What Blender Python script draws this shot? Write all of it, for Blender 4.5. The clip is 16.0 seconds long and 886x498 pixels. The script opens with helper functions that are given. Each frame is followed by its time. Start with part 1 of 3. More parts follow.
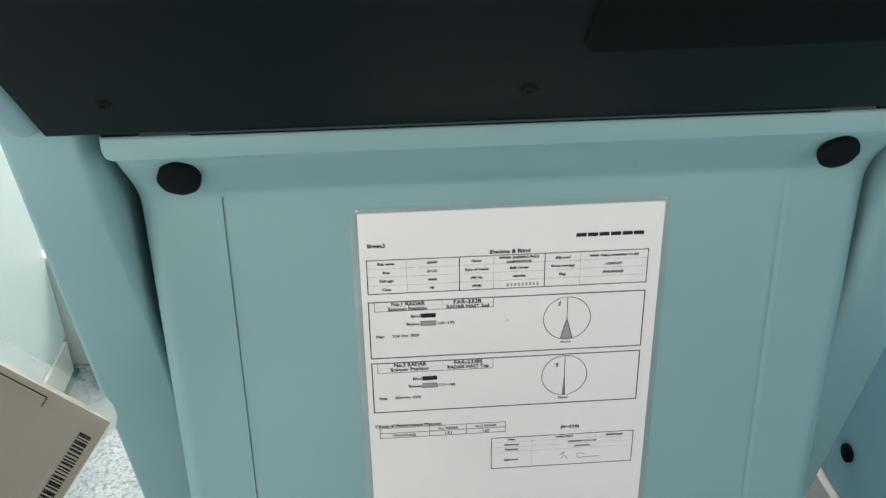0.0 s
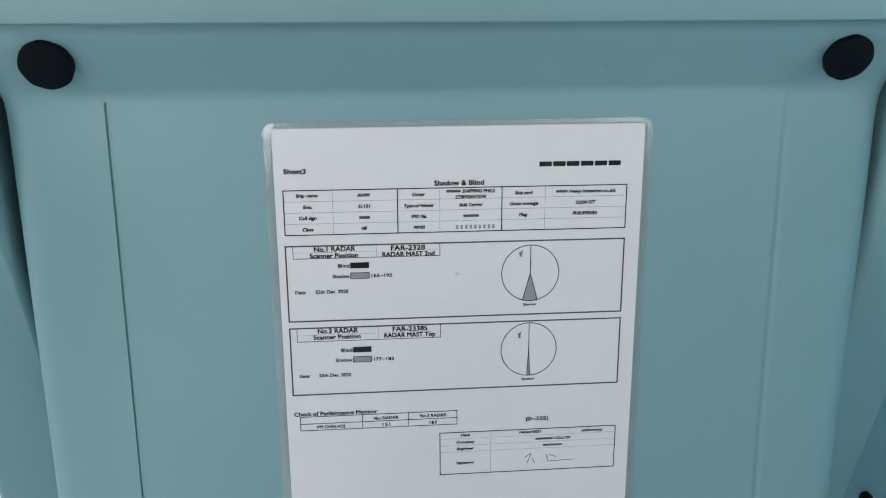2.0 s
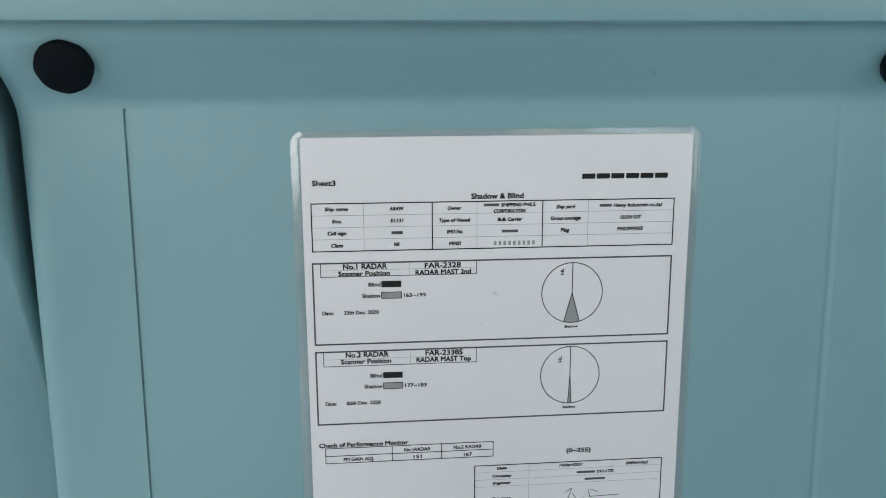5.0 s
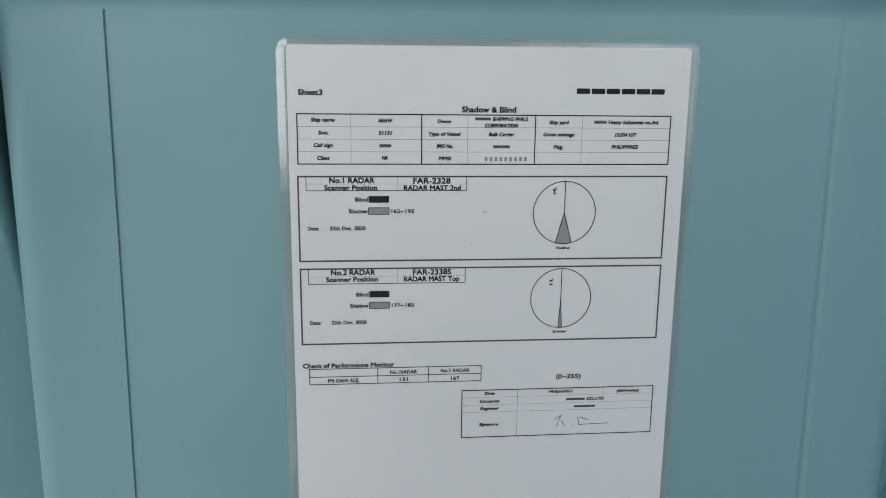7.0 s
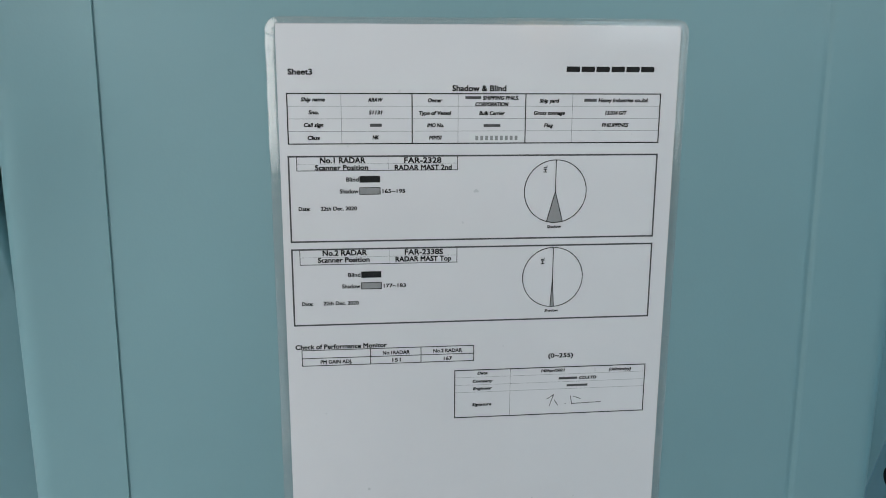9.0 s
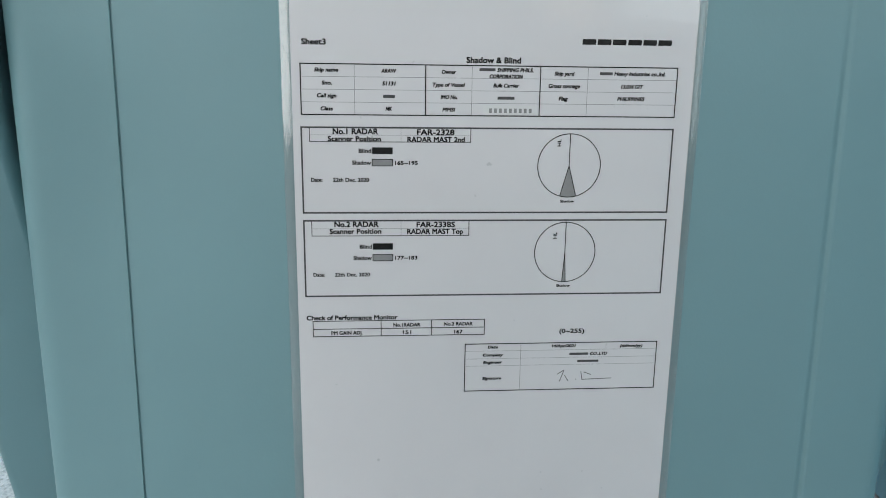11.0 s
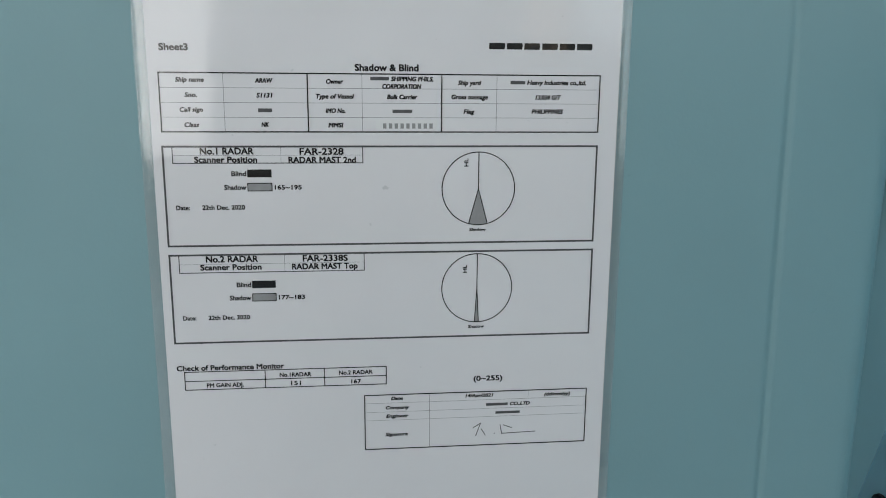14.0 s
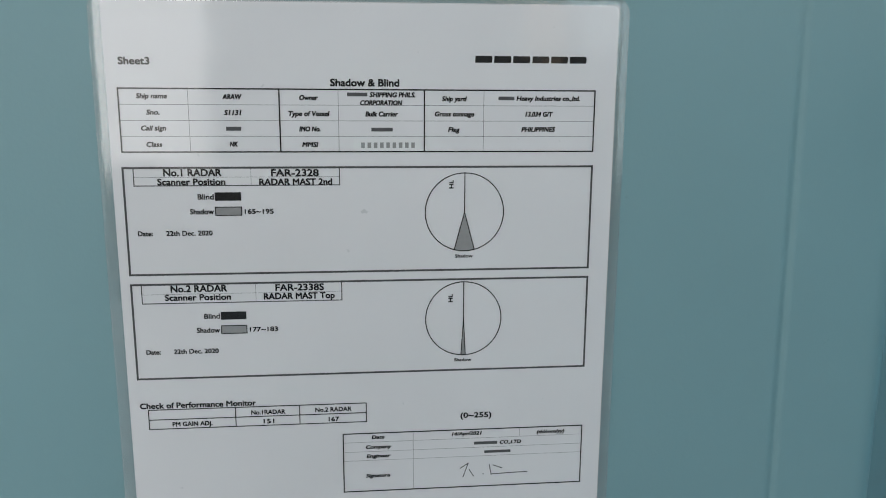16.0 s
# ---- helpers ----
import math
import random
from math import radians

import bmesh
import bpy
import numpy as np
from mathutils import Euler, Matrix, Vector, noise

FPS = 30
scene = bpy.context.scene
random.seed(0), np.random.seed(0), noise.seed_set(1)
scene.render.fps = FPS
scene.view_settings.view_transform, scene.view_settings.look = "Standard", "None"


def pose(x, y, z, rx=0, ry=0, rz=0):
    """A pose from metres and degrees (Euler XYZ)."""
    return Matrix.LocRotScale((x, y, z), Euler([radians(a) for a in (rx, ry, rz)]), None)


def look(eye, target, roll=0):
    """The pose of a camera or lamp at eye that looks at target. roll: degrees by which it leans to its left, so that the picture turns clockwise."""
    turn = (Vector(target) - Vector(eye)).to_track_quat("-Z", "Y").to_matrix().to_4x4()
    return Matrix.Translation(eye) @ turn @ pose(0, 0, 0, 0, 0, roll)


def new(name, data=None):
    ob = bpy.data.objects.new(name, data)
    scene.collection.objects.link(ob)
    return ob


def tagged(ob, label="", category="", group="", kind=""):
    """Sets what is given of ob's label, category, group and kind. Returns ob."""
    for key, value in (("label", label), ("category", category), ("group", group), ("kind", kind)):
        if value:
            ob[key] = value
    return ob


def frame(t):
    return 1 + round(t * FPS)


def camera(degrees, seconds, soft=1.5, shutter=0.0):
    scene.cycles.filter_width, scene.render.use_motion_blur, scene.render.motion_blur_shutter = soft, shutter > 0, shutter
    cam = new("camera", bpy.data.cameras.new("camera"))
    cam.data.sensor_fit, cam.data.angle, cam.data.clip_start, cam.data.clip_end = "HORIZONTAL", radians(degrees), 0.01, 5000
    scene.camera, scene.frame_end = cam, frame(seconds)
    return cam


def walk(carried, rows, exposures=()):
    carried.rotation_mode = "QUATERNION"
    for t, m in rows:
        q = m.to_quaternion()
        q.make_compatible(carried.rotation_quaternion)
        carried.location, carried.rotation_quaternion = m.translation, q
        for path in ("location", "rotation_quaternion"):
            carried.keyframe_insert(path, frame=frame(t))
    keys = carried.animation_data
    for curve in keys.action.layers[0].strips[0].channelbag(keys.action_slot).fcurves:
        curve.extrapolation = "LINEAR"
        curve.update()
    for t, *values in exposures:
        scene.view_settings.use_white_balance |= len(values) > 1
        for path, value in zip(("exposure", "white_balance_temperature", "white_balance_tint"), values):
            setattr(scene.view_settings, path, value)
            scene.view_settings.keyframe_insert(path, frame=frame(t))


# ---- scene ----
cam = camera(54.7, 16.0, soft=0.95, shutter=0.25)
# The cover panel of the console is the plane y = 0 of a frame of its own, which leans back seven degrees.
BASE = pose(0, 0, -0.185, -7, 0, 0)
PATH = [
    (0, (-0.087, -0.535, 0.926), (0.047, 1.293, 0.124), -1.0),
    (0.2, (-0.0756, -0.5322, 0.9052), (0.0607, 1.2946, 0.1026), -1.21),
    (0.5, (-0.067, -0.532, 0.879), (0.082, 1.303, 0.098), -1.1),
    (0.7, (-0.0666, -0.5289, 0.8696), (0.096, 1.3192, 0.1225), -1.03),
    (1, (-0.068, -0.525, 0.836), (0.102, 1.337, 0.127), -0.8),
    (1.2, (-0.0638, -0.5168, 0.826), (0.1108, 1.3513, 0.1335), -0.66),
    (1.5, (-0.054, -0.502, 0.805), (0.116, 1.39, 0.181), -0.6),
    (1.7, (-0.0536, -0.4855, 0.7952), (0.1291, 1.4274, 0.2407), -0.43),
    (2, (-0.057, -0.476, 0.776), (0.129, 1.448, 0.263), -0.3),
    (2.2, (-0.0601, -0.4656, 0.7674), (0.1262, 1.454, 0.2379), -0.19),
    (2.5, (-0.064, -0.456, 0.754), (0.122, 1.477, 0.276), -0.1),
    (2.7, (-0.0658, -0.4499, 0.7591), (0.1183, 1.481, 0.2715), -0.09),
    (3, (-0.069, -0.45, 0.76), (0.109, 1.493, 0.321), -0.2),
    (3.5, (-0.078, -0.454, 0.763), (0.116, 1.488, 0.329), -0.2),
    (3.7, (-0.0774, -0.4503, 0.7626), (0.1175, 1.4911, 0.3232), -0.32),
    (5.8, (-0.0772, -0.4475, 0.7441), (0.1296, 1.5024, 0.3504), -0.14),
    (6, (-0.078, -0.45, 0.74), (0.128, 1.498, 0.337), 0.0),
    (6.5, (-0.075, -0.446, 0.724), (0.126, 1.495, 0.287), 0.4),
    (7, (-0.072, -0.445, 0.716), (0.133, 1.494, 0.271), 0.6),
    (7.5, (-0.072, -0.446, 0.713), (0.142, 1.493, 0.274), 0.6),
    (8, (-0.07, -0.447, 0.713), (0.138, 1.491, 0.265), 0.6),
    (8.5, (-0.067, -0.448, 0.711), (0.145, 1.488, 0.257), 0.4),
    (9, (-0.073, -0.447, 0.707), (0.155, 1.488, 0.255), 0.2),
    (9.5, (-0.072, -0.446, 0.704), (0.141, 1.489, 0.242), 0.2),
    (10, (-0.075, -0.444, 0.702), (0.156, 1.484, 0.222), 0.3),
    (10.2, (-0.0682, -0.4456, 0.702), (0.126, 1.4827, 0.208), 0.12),
    (12.3, (-0.0675, -0.4481, 0.7052), (0.1103, 1.4802, 0.2052), 1.11),
    (12.5, (-0.077, -0.445, 0.704), (0.14, 1.487, 0.236), 1.1),
    (12.7, (-0.0654, -0.4362, 0.7082), (0.1293, 1.4975, 0.2358), 0.99),
    (13, (-0.056, -0.424, 0.709), (0.173, 1.513, 0.266), 0.7),
    (13.2, (-0.0408, -0.4088, 0.7139), (0.1796, 1.5235, 0.2472), 0.6),
    (13.5, (-0.031, -0.399, 0.705), (0.204, 1.533, 0.246), 0.4),
    (13.7, (-0.0251, -0.3925, 0.7014), (0.2051, 1.5357, 0.2228), 0.31),
    (14, (-0.021, -0.39, 0.694), (0.203, 1.547, 0.25), 0.4),
    (14.5, (-0.017, -0.378, 0.69), (0.218, 1.559, 0.254), 0.5),
    (15, (-0.012, -0.369, 0.688), (0.207, 1.569, 0.244), 0.5),
    (15.5, (-0.014, -0.363, 0.689), (0.215, 1.58, 0.274), 0.4),
    (16, (-0.01, -0.362, 0.695), (0.211, 1.581, 0.276), 0.3),
]
EXPOSURES = [(0.0, -1.55, 7550, 10), (0.5, -1.53, 7200, 10), (1.0, -1.54, 6960, 10), (1.5, -1.65, 6720, 10), (2.0, -1.75, 6700, 10), (3.5, -1.77, 6750, 10), (6.0, -1.82, 6750, 10), (6.5, -1.93, 6750, 10), (10.0, -1.94, 6740, 10), (12.5, -1.90, 6770, 10), (13.0, -2.01, 6770, 10), (14.5, -2.03, 6770, 10), (16.0, -2.04, 6800, 10)]
walk(cam, [(t, BASE @ look(eye, target, roll)) for t, eye, target, roll in PATH], EXPOSURES)

# ---- world and light ----
world = bpy.data.worlds.new("sky")
scene.world = world
world.use_nodes = True
wn = world.node_tree
sky = wn.nodes.new("ShaderNodeTexSky")
sky.sky_type = "NISHITA"
sky.sun_disc = False
sky.sun_elevation, sky.sun_rotation = radians(40), radians(140)
wn.nodes["Background"].inputs["Strength"].default_value = 0.05
wn.links.new(sky.outputs["Color"], wn.nodes["Background"].inputs["Color"])

ROOM_W, ROOM_E, ROOM_S, ROOM_N, ROOM_H = -1.9, 3.4, -3.2, 1.35, 2.35
SILL, HEAD = 0.905, 2.05


def window_light(name, x, y, turn, width, sill, power, colour):
    """Daylight that comes in by one window opening."""
    lamp = bpy.data.lights.new(name, "AREA")
    lamp.shape, lamp.size, lamp.size_y, lamp.energy, lamp.color = "RECTANGLE", width, HEAD - sill, power, colour
    ob = new(name, lamp)
    ob.matrix_world = pose(x, y, (sill + HEAD) / 2, 90, 0, turn)
    return ob


# Openings of each bulkhead: centre, width, sill, daylight in watts and its tint.
WHITE, WARM, COOL = (0.98, 0.98, 1.0), (1.0, 0.84, 0.68), (0.78, 0.92, 1.0)
REAR = [(-1.16, 1.20, 0.50, 68, WHITE), (0.27, 0.74, 1.06, 2.5, WHITE), (0.84, 0.22, 0.95, 2.8, WARM), (1.27, 0.48, 0.96, 10, COOL), (2.00, 0.80, 0.45, 18, COOL), (2.92, 0.70, SILL, 10, WHITE)]
FRONT = [(-0.72, 2.06, SILL, 310, (1.0, 0.99, 0.98)), (1.75, 1.8, SILL, 70, (1.0, 0.98, 0.97))]
# Unseen east window, added to light the cover's left more than its right.
SIDE = [(-2.2, 1.3, SILL, 108, (0.95, 0.98, 1.0))]
WEST = [(-0.75, 1.2, SILL, 70, (0.92, 0.97, 1.0))]
for along, wide, sill, watts, tint in REAR:
    window_light("daylight_rear", along, ROOM_S - 0.05, 0, wide, sill, watts, tint)
for along, wide, sill, watts, tint in FRONT:
    window_light("daylight_front", along, ROOM_N + 0.05, 180, wide, sill, watts, tint)
for along, wide, sill, watts, tint in SIDE:
    window_light("added_daylight_east", ROOM_E + 0.05, along, 90, wide, sill, watts, tint)
for along, wide, sill, watts, tint in WEST:
    window_light("daylight_west", ROOM_W - 0.05, along, -90, wide, sill, watts, tint)


# ---- materials ----
def material(name, colour, rough=0.5, metal=0.0, spec=0.5, vary=0.06, scale=6.0, grain=220.0, bump=0.05, coat=0.0, relief=0.001, speck=0.0, speck_scale=420, speck_from=0.54, speck_to=0.64, speck_colour=(0.20, 0.23, 0.24)):
    """Paint, plastic or card: two scales of variation in colour, gloss and relief."""
    m = bpy.data.materials.new(name)
    m.use_nodes = True
    nt = m.node_tree
    b = nt.nodes["Principled BSDF"]
    b.inputs["Roughness"].default_value, b.inputs["Metallic"].default_value = rough, metal
    b.inputs["Coat Weight"].default_value, b.inputs["Coat Roughness"].default_value = coat, 0.06
    b.inputs["Coat IOR"].default_value = 1.58
    b.inputs["Specular IOR Level"].default_value = spec
    co = nt.nodes.new("ShaderNodeTexCoord")
    big = nt.nodes.new("ShaderNodeTexNoise")
    big.inputs["Scale"].default_value, big.inputs["Detail"].default_value = scale, 4
    fine = nt.nodes.new("ShaderNodeTexNoise")
    fine.inputs["Scale"].default_value, fine.inputs["Detail"].default_value = grain, 3
    for n in (big, fine):
        nt.links.new(co.outputs["Object"], n.inputs["Vector"])
    ramp = nt.nodes.new("ShaderNodeValToRGB")
    ramp.color_ramp.elements[0].position, ramp.color_ramp.elements[1].position = 0.3, 0.7
    ramp.color_ramp.elements[0].color = (*[c * (1 - vary) for c in colour], 1)
    ramp.color_ramp.elements[1].color = (*[min(1, c * (1 + vary)) for c in colour], 1)
    nt.links.new(big.outputs["Fac"], ramp.inputs["Fac"])
    out = ramp.outputs["Color"]
    if speck:
        dots = nt.nodes.new("ShaderNodeTexNoise")
        dots.inputs["Scale"].default_value, dots.inputs["Detail"].default_value = speck_scale, 2
        nt.links.new(co.outputs["Object"], dots.inputs["Vector"])
        lim = nt.nodes.new("ShaderNodeValToRGB")
        lim.color_ramp.elements[0].position, lim.color_ramp.elements[1].position = speck_from, speck_to
        lim.color_ramp.elements[0].color, lim.color_ramp.elements[1].color = (0, 0, 0, 1), (speck, speck, speck, 1)
        nt.links.new(dots.outputs["Fac"], lim.inputs["Fac"])
        mix = nt.nodes.new("ShaderNodeMixRGB")
        mix.inputs["Color2"].default_value = (*speck_colour, 1)
        nt.links.new(lim.outputs["Color"], mix.inputs["Fac"])
        nt.links.new(out, mix.inputs["Color1"])
        out = mix.outputs["Color"]
    nt.links.new(out, b.inputs["Base Color"])
    if coat:
        # The laminate over it is not quite flat.
        wave, tilt = nt.nodes.new("ShaderNodeTexNoise"), nt.nodes.new("ShaderNodeBump")
        wave.inputs["Scale"].default_value, wave.inputs["Detail"].default_value = 16, 5
        tilt.inputs["Strength"].default_value, tilt.inputs["Distance"].default_value = 0.11, 0.004
        nt.links.new(co.outputs["Object"], wave.inputs["Vector"])
        nt.links.new(wave.outputs["Fac"], tilt.inputs["Height"])
        nt.links.new(tilt.outputs["Normal"], b.inputs["Coat Normal"])
    if not bump:
        nt.nodes.remove(fine)
        return m
    bp = nt.nodes.new("ShaderNodeBump")
    bp.inputs["Strength"].default_value, bp.inputs["Distance"].default_value = bump, relief
    nt.links.new(fine.outputs["Fac"], bp.inputs["Height"])
    nt.links.new(bp.outputs["Normal"], b.inputs["Normal"])
    return m


def film_material(name, haze, patch, ior=1.34, wave=0.35, rough=0.07):
    """Clear laminating film: see-through, glossy by its angle, a little milky where it has bubbles."""
    m = bpy.data.materials.new(name)
    m.use_nodes = True
    nt = m.node_tree
    nt.nodes.remove(nt.nodes["Principled BSDF"])
    out = nt.nodes["Material Output"]
    clear = nt.nodes.new("ShaderNodeBsdfTransparent")
    gloss = nt.nodes.new("ShaderNodeBsdfGlossy")
    gloss.inputs["Roughness"].default_value = rough
    milk = nt.nodes.new("ShaderNodeBsdfDiffuse")
    milk.inputs["Color"].default_value = (0.75, 0.82, 0.84, 1)
    fres = nt.nodes.new("ShaderNodeFresnel")
    fres.inputs["IOR"].default_value = ior
    co = nt.nodes.new("ShaderNodeTexCoord")
    n1 = nt.nodes.new("ShaderNodeTexNoise")
    n1.inputs["Scale"].default_value, n1.inputs["Detail"].default_value = 16, 5
    n2 = nt.nodes.new("ShaderNodeTexNoise")
    n2.inputs["Scale"].default_value, n2.inputs["Detail"].default_value = 30, 1
    for n in (n1, n2):
        nt.links.new(co.outputs["Object"], n.inputs["Vector"])
    bp = nt.nodes.new("ShaderNodeBump")
    bp.inputs["Strength"].default_value, bp.inputs["Distance"].default_value = wave, 0.004
    nt.links.new(n1.outputs["Fac"], bp.inputs["Height"])
    nt.links.new(bp.outputs["Normal"], gloss.inputs["Normal"])
    lim = nt.nodes.new("ShaderNodeMapRange")
    lim.inputs["From Min"].default_value, lim.inputs["From Max"].default_value = 0.42, 0.68
    lim.inputs["To Min"].default_value, lim.inputs["To Max"].default_value = haze, patch
    nt.links.new(n2.outputs["Fac"], lim.inputs["Value"])
    m1, m2 = nt.nodes.new("ShaderNodeMixShader"), nt.nodes.new("ShaderNodeMixShader")
    nt.links.new(lim.outputs["Result"], m1.inputs[0])
    nt.links.new(clear.outputs[0], m1.inputs[1])
    nt.links.new(milk.outputs[0], m1.inputs[2])
    nt.links.new(fres.outputs[0], m2.inputs[0])
    nt.links.new(m1.outputs[0], m2.inputs[1])
    nt.links.new(gloss.outputs[0], m2.inputs[2])
    nt.links.new(m2.outputs[0], out.inputs["Surface"])
    return m


TEAL = material("teal_paint", (0.219, 0.385, 0.419), 0.42, vary=0.04, scale=5, grain=500, bump=0.06, speck=0.25, speck_scale=120, speck_from=0.76, speck_to=0.80, speck_colour=(0.10, 0.17, 0.18))
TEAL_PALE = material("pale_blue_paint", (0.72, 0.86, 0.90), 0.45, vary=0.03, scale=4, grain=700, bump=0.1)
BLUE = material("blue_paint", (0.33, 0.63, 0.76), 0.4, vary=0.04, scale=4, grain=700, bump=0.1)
BLACK = material("black_plastic", (0.0036, 0.0078, 0.0105), 0.42, spec=0.07, vary=0.15, scale=5, grain=1500, bump=0.1)
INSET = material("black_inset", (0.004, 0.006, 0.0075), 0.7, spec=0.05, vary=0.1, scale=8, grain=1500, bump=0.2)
RUBBER = material("black_knob_rubber", (0.004, 0.0065, 0.0095), 0.55, spec=0.08, vary=0.15, scale=60, grain=1200, bump=0.3)
PAPER = material("white_paper", (0.82, 0.808, 0.832), 0.75, vary=0.02, scale=14, grain=1500, bump=0, coat=1.0, speck=0.35, speck_scale=170, speck_from=0.75, speck_to=0.80, speck_colour=(0.35, 0.37, 0.38))
PATCH = material("white_label_paper", (0.84, 0.84, 0.85), 0.7, vary=0.01, scale=30, grain=1500, bump=0, coat=1.0)
INK = material("black_ink", (0.008, 0.008, 0.009), 0.8, spec=0.0, vary=0.1, scale=200, grain=1500, bump=0, coat=1.0)
RULE_INK = material("rule_ink", (0.09, 0.09, 0.095), 0.8, spec=0.0, vary=0.1, scale=200, grain=1500, bump=0, coat=1.0)
THIN_INK = material("thin_rule_ink", (0.15, 0.15, 0.155), 0.8, spec=0.0, vary=0.1, scale=200, grain=1500, bump=0, coat=1.0)
GREY_INK = material("grey_ink", (0.32, 0.32, 0.325), 0.8, spec=0.0, vary=0.05, scale=300, grain=1500, bump=0, coat=1.0)
PEN_INK = material("pen_ink", (0.12, 0.12, 0.13), 0.7, spec=0.0, vary=0.15, scale=300, grain=1500, bump=0, coat=1.0)
BAR_INK = material("word_bar_ink", (0.10, 0.10, 0.105), 0.8, spec=0.0, vary=0.15, scale=300, grain=1500, bump=0, coat=1.0)
FILM_BACK = film_material("laminating_film_edge", 0.11, 0.24, 2.4, 0.12, 0.13)
FILM_RIM = film_material("laminating_film_rim", 0.06, 0.20, 1.8, 0.14)
WRAP = film_material("plastic_wrap", 0.0, 0.04)
WRAP_FOLD = film_material("plastic_wrap_fold", 0.14, 0.40)
PLINTH = material("white_plinth_paint", (0.86, 0.85, 0.84), 0.5, vary=0.06, scale=9, grain=300, bump=0.2)
SEAL = material("green_sealant", (0.03, 0.14, 0.115), 0.5, vary=0.3, scale=40, grain=300, bump=0.4)
CARTON_INK = material("carton_ink", (0.006, 0.006, 0.007), 0.7, spec=0.1, vary=0.1, scale=200, grain=1500, bump=0)
CARD = material("white_card", (0.74, 0.73, 0.71), 0.7, vary=0.04, scale=12, grain=500, bump=0.15)
CARTON = material("greyish_carton_print", (0.25, 0.237, 0.219), 0.7, vary=0.04, scale=12, grain=500, bump=0.15)
DECK = material("grey_deck_covering", (0.37, 0.45, 0.51), 0.20, vary=0.14, scale=26, grain=105, bump=1.0, relief=0.005, speck=0.6, speck_scale=150, speck_from=0.5, speck_to=0.64, speck_colour=(0.15, 0.19, 0.20))
WALL = material("pale_grey_green_wall", (0.72, 0.78, 0.74), 0.6, vary=0.04, scale=3, grain=300, bump=0.1)
DARK_WALL = material("grey_wall_paint", (0.30, 0.32, 0.32), 0.7, vary=0.04, scale=3, grain=300, bump=0.1)
CEIL = material("white_ceiling_paint", (0.58, 0.59, 0.58), 0.7, vary=0.03, scale=3, grain=300, bump=0.1)
# Teal paint with the shade of the gap over the rail put into its colour.
GAP = material("shaded_teal_paint", (0.034, 0.068, 0.072), 0.5, spec=0.1, vary=0.08, scale=20, grain=600, bump=0.1)
STEEL = material("black_screw_steel", (0.006, 0.009, 0.011), 0.5, spec=0.05, vary=0.1, scale=80, grain=900, bump=0.1)

# ---- mesh helpers ----
ORIGIN = {}


def thing(name, origin, label, category, base=BASE, group="", kind=""):
    """A top-level thing: an Empty at its base. Its parts are given in the frame 'base'."""
    ob = new(name)
    ob.empty_display_size = 0.05
    ob.matrix_world = base @ Matrix.Translation(origin)
    ORIGIN[ob] = Vector(origin)
    return tagged(ob, label, category, group, kind)


def part(name, bm, mat, parent, label="", smooth=False, kind="", turned=False):
    """One mesh object under a thing or under a part; its points are given in the thing's frame."""
    origin = ORIGIN[parent]
    bmesh.ops.translate(bm, verts=bm.verts, vec=-origin)
    if not turned:
        bmesh.ops.recalc_face_normals(bm, faces=bm.faces)
    me = bpy.data.meshes.new(name)
    bm.to_mesh(me)
    bm.free()
    me.materials.append(mat)
    if smooth:
        me.polygons.foreach_set("use_smooth", [True] * len(me.polygons))
        me.set_sharp_from_angle(angle=radians(40))
    ob = new(name, me)
    ob.parent = parent
    ORIGIN[ob] = origin
    return tagged(ob, label, kind=kind)


def solid(name, bm, mat, label, kind="structure", category=""):
    """A piece of the setting, given in world metres."""
    bmesh.ops.recalc_face_normals(bm, faces=bm.faces)
    me = bpy.data.meshes.new(name)
    bm.to_mesh(me)
    bm.free()
    me.materials.append(mat)
    return tagged(new(name, me), label, category, kind=kind)


def box(x0, x1, y0, y1, z0, z1, bevel=0.0, seg=2):
    bm = bmesh.new()
    m = Matrix.LocRotScale(((x0 + x1) / 2, (y0 + y1) / 2, (z0 + z1) / 2), None, (x1 - x0, y1 - y0, z1 - z0))
    bmesh.ops.create_cube(bm, size=1, matrix=m)
    if bevel:
        bmesh.ops.bevel(bm, geom=bm.edges[:], offset=bevel, segments=seg, affect="EDGES", profile=0.5)
    return bm


def joined(bms):
    """Several bmeshes as one."""
    out = bmesh.new()
    for b in bms:
        me = bpy.data.meshes.new("tmp")
        b.to_mesh(me)
        b.free()
        out.from_mesh(me)
        bpy.data.meshes.remove(me)
    return out


def sheet(rows, close=False):
    """Faces between rows of points."""
    bm = bmesh.new()
    vs = [[bm.verts.new(p) for p in r] for r in rows]
    for a, b in zip(vs, vs[1:]):
        n = len(a)
        for i in range(n if close else n - 1):
            bm.faces.new((a[i], a[(i + 1) % n], b[(i + 1) % n], b[i]))
    if close:
        bm.faces.new(vs[0])
        bm.faces.new(vs[-1])
    return bm


def prism(profile, x0, x1, bevel=0.0, seg=2):
    """A (y, z) outline drawn out along x."""
    bm = sheet([[(x, y, z) for y, z in profile] for x in (x0, x1)], close=True)
    if bevel:
        bmesh.ops.bevel(bm, geom=bm.edges[:], offset=bevel, segments=seg, affect="EDGES", profile=0.5)
    return bm


def lathe(profile, m, n=32):
    """A (radius, height) outline turned round the z axis of m."""
    return sheet([[m @ Vector((r * math.cos(2 * math.pi * k / n), r * math.sin(2 * math.pi * k / n), h)) for k in range(n)] for r, h in profile], close=True)


